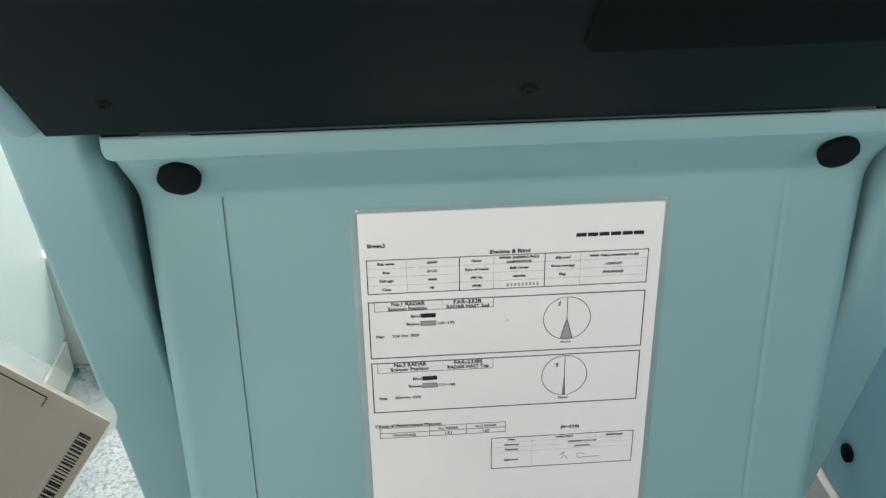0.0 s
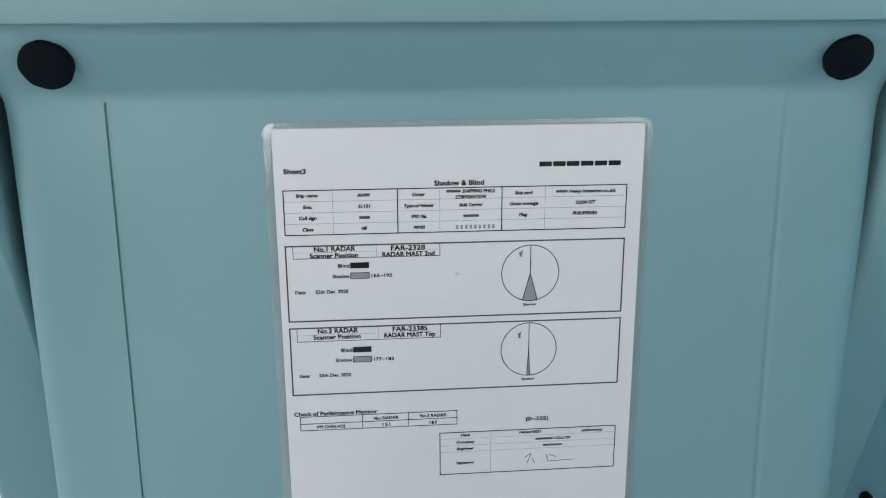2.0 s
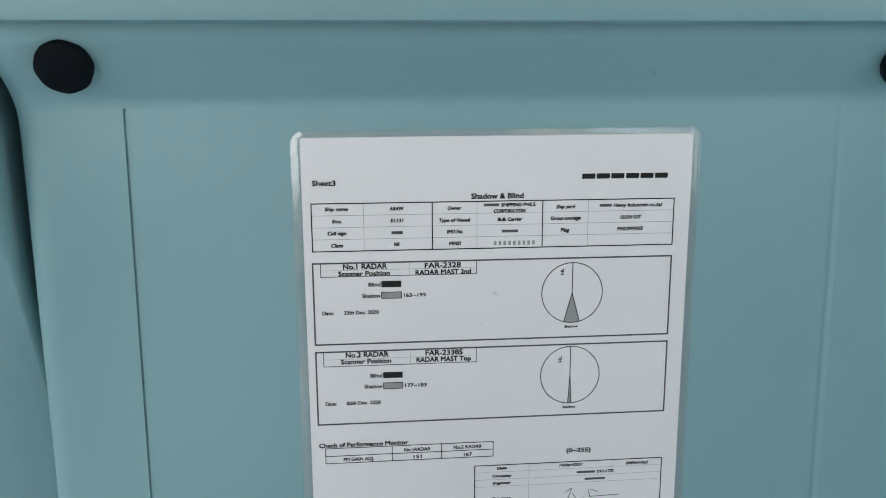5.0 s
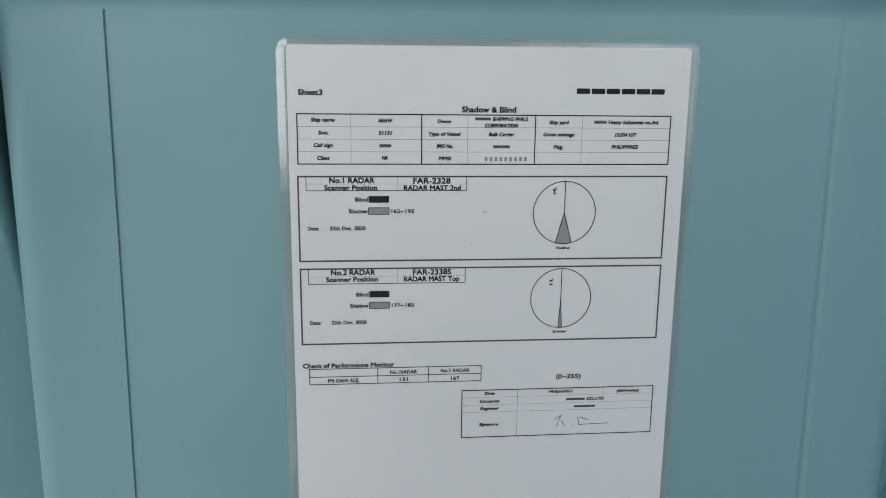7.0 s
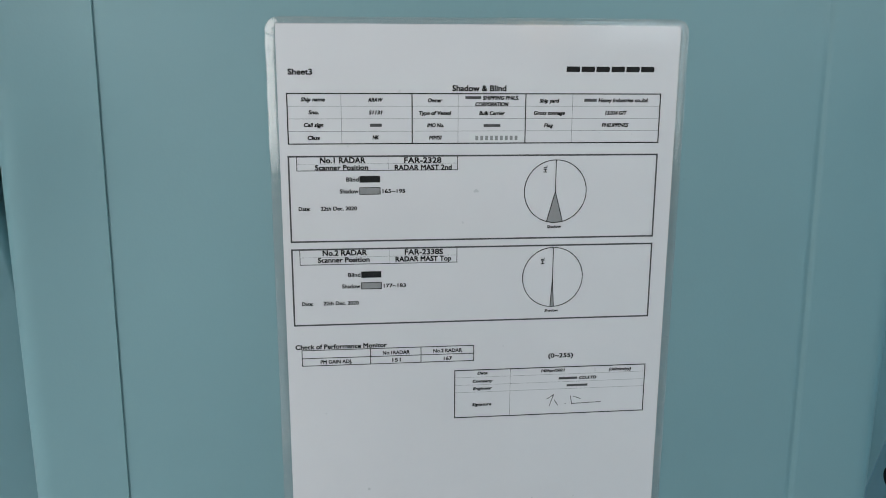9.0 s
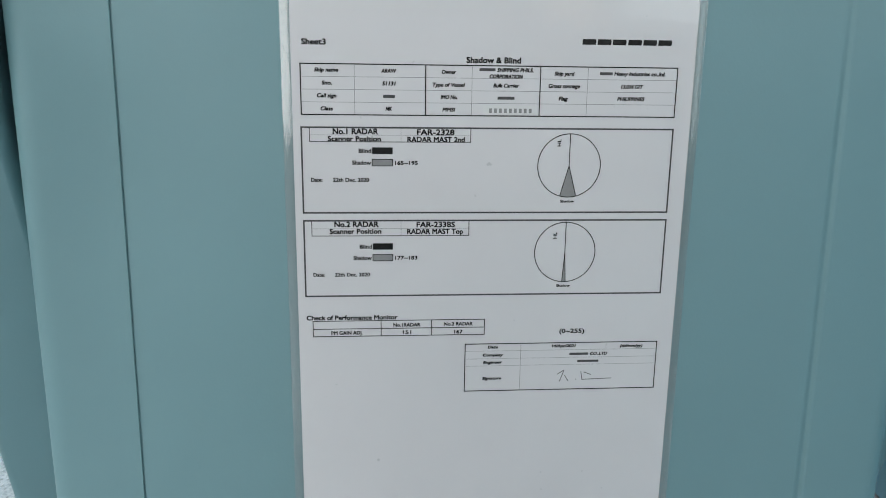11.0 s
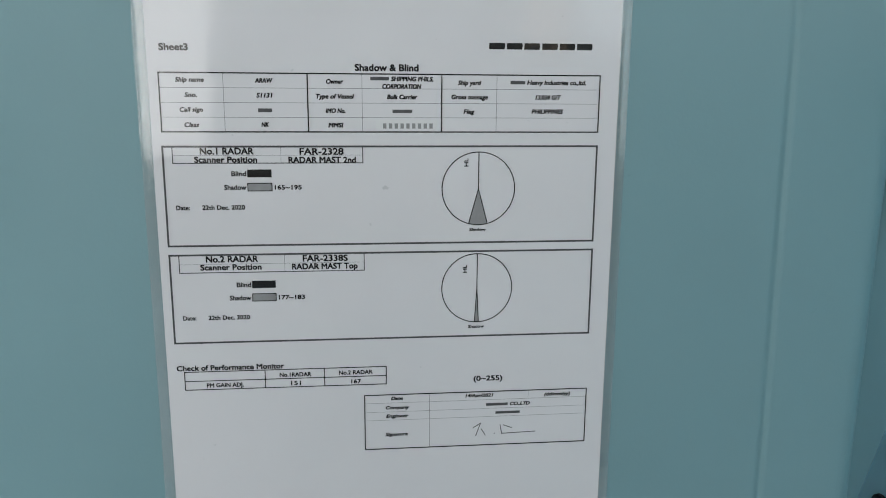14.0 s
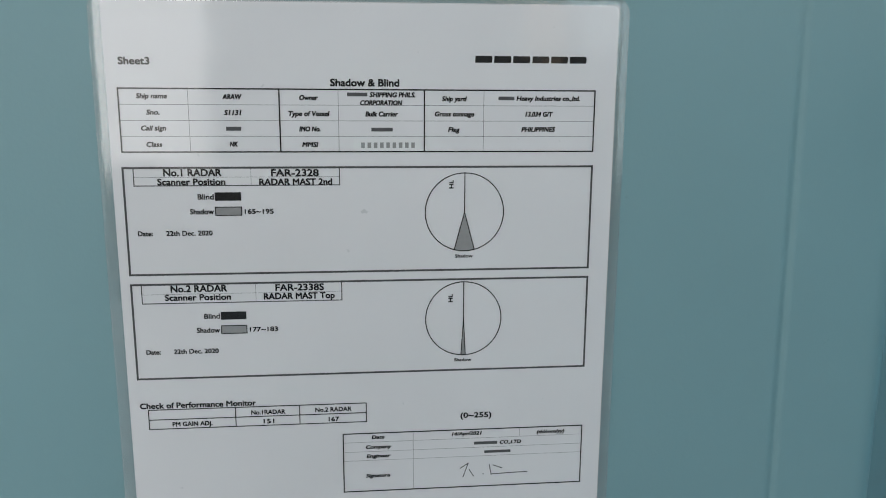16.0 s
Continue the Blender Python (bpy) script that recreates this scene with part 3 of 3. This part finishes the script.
# Performance monitor table.
words("Check of Performance Monitor", 4.4, 53.6, 170.4, 2.6, bold=0.11)
rules(frame_lines(7.7, 101.9, 172.4, 181.3, 0.4) + [vline(44.7, 172.4, 181.3, 0.38), vline(72.5, 172.4, 181.3, 0.38), hline(7.7, 101.9, 177.0, 0.38)])
for text, u0, u1, v in (("No.1RADAR", 51.5, 66.2, 175.0), ("No.2 RADAR", 79.4, 95.3, 174.8), ("PM GAIN ADJ.", 17.6, 34.5, 179.2), ("151", 56.7, 61.2, 179.3), ("167", 85.2, 89.7, 179.4)):
    words(text, u0, u1, v, 2.1)
words("(0~255)", 144.5, 158.5, 179.9, 2.6, bold=0.11)

# Signature box.
rules(frame_lines(91.4, 201.1, 187.0, 215.2, 0.5))
rules([vline(122.9, 187.2, 215.0, 0.16), vline(171.8, 187.2, 191.2, 0.12)] + [hline(91.6, 200.9, v, 0.12) for v in (191.3, 195.9, 200.2)], THIN_INK, -0.00118)
for text, u0, u1, v in (("Date", 104.2, 109.8, 188.9), ("Company", 101.6, 112.8, 193.6), ("Engineer", 101.8, 112.5, 198.0), ("Signature", 101.4, 112.2, 207.6), ("14/Apr/2021", 140.6, 154.2, 188.8), ("(dd/mm/yy)", 180.0, 192.8, 189.3)):
    words(text, u0, u1, v, 1.7, bold=0.10, slant=0.2)
word_bars([(150.8, 161.6)], 193.8, 1.4)
words("CO.,LTD", 162.8, 172.6, 193.7, 1.7, bold=0.10, slant=0.2)
word_bars([(155.6, 167.8)], 198.2, 1.3)


def pen_bar(u0, v0, u1, v1, w=0.42):
    """One straight stroke of pen."""
    k = w / 2 / math.hypot(u1 - u0, v1 - v0)
    du, dv = (u1 - u0) * k, (v1 - v0) * k
    part("pen_stroke", flat([[(u0 - dv, v0 + du), (u0 + dv, v0 - du), (u1 + dv, v1 - du), (u1 - dv, v1 + du)]]), PEN_INK, paper, "thin grey stroke of a pen")


for stroke in ((144.4, 206.0, 148.4, 203.4), (148.2, 203.6, 145.8, 210.4), (148.6, 206.6, 150.8, 210.2), (154.9, 209.2, 155.5, 209.2), (158.0, 204.6, 159.0, 209.8), (159.6, 204.9, 164.0, 206.6), (159.2, 209.4, 176.0, 208.9)):
    pen_bar(*stroke)

# ---- the carton ----
carton = thing("carton", (-0.30, -0.30, 0.25), "long grey-beige cardboard carton in clear plastic wrap", "carton")
FACE = look((-0.2210, -0.181, 0.6885), (-0.125, -0.455, 0.86), 42)


def on_face(u, v, w):
    """A place on the carton: u along its upper edge, v down from its upper corner, w out of its face."""
    return FACE @ Vector((u, -v, -w))


def slab(u0, u1, v0, v1, w0, w1, bevel=0.0):
    bm = box(u0, u1, v0, v1, w0, w1, bevel)
    for p in bm.verts:
        p.co = on_face(*p.co)
    return bm


body = part("body", slab(0.0, 0.14, 0.0, 0.877, -0.045, 0.0, 0.0005), CARD, carton)
part("printed_face", slab(0.0006, 0.1394, 0.0006, 0.8764, -0.0005, 0.00005), CARTON, body, "grey-beige printed face of the carton")
part("flap_cut", joined([slab(0.031, 0.060, 0.0035, 0.0041, -0.0004, 0.0002), slab(0.031, 0.0316, 0.0041, 0.0085, -0.0004, 0.0002), slab(0.0595, 0.060, 0.0041, 0.0085, -0.0004, 0.0002)]), CARTON_INK, body, "cut line of a tuck flap")
stripes, v = [], 0.0105
while v < 0.066:
    w = random.choice((0.0006, 0.0008, 0.0012, 0.0019))
    stripes.append(slab(0.0043, 0.0103, v, v + w, -0.0003, 0.00015))
    v += w + random.choice((0.0005, 0.0006, 0.0010))
part("barcode", joined(stripes), CARTON_INK, body, "black printed barcode")
for k in range(5):
    part("word_bar", slab(0.0112, 0.0125, 0.030 + 0.006 * k, 0.0345 + 0.006 * k, -0.0003, 0.00012), GREY_INK, body)
edge = [(0.14, -0.011), (0.012, -0.010), (0.004, -0.0075), (-0.0005, -0.004), (-0.0022, 0.001), (-0.0022, 0.010), (-0.0012, 0.03), (-0.001, 0.875), (0.14, 0.875)]
bm = bmesh.new()
f = bm.faces.new([bm.verts.new(on_face(u, v, 0.0016)) for u, v in edge])
f.normal_update()
if f.normal.dot(FACE.to_3x3() @ Vector((0, 0, -1))) < 0:
    f.normal_flip()
wrap = part("plastic_wrap", bm, WRAP, carton, "clear plastic wrap", turned=True)
wrap.visible_shadow = False
fold = [(0.14, -0.0105), (0.012, -0.0095), (0.004, -0.0072), (0.0, -0.004), (-0.0022, 0.0), (-0.0024, 0.006), (-0.0004, 0.007), (-0.0003, -0.0003), (0.14, -0.0003)]
bm = bmesh.new()
f = bm.faces.new([bm.verts.new(on_face(u, v, 0.0012)) for u, v in fold])
f.normal_update()
if f.normal.dot(FACE.to_3x3() @ Vector((0, 0, -1))) < 0:
    f.normal_flip()
wrap_fold = part("wrap_fold", bm, WRAP_FOLD, wrap, "milky fold of the plastic wrap", turned=True)
wrap_fold.visible_shadow = False
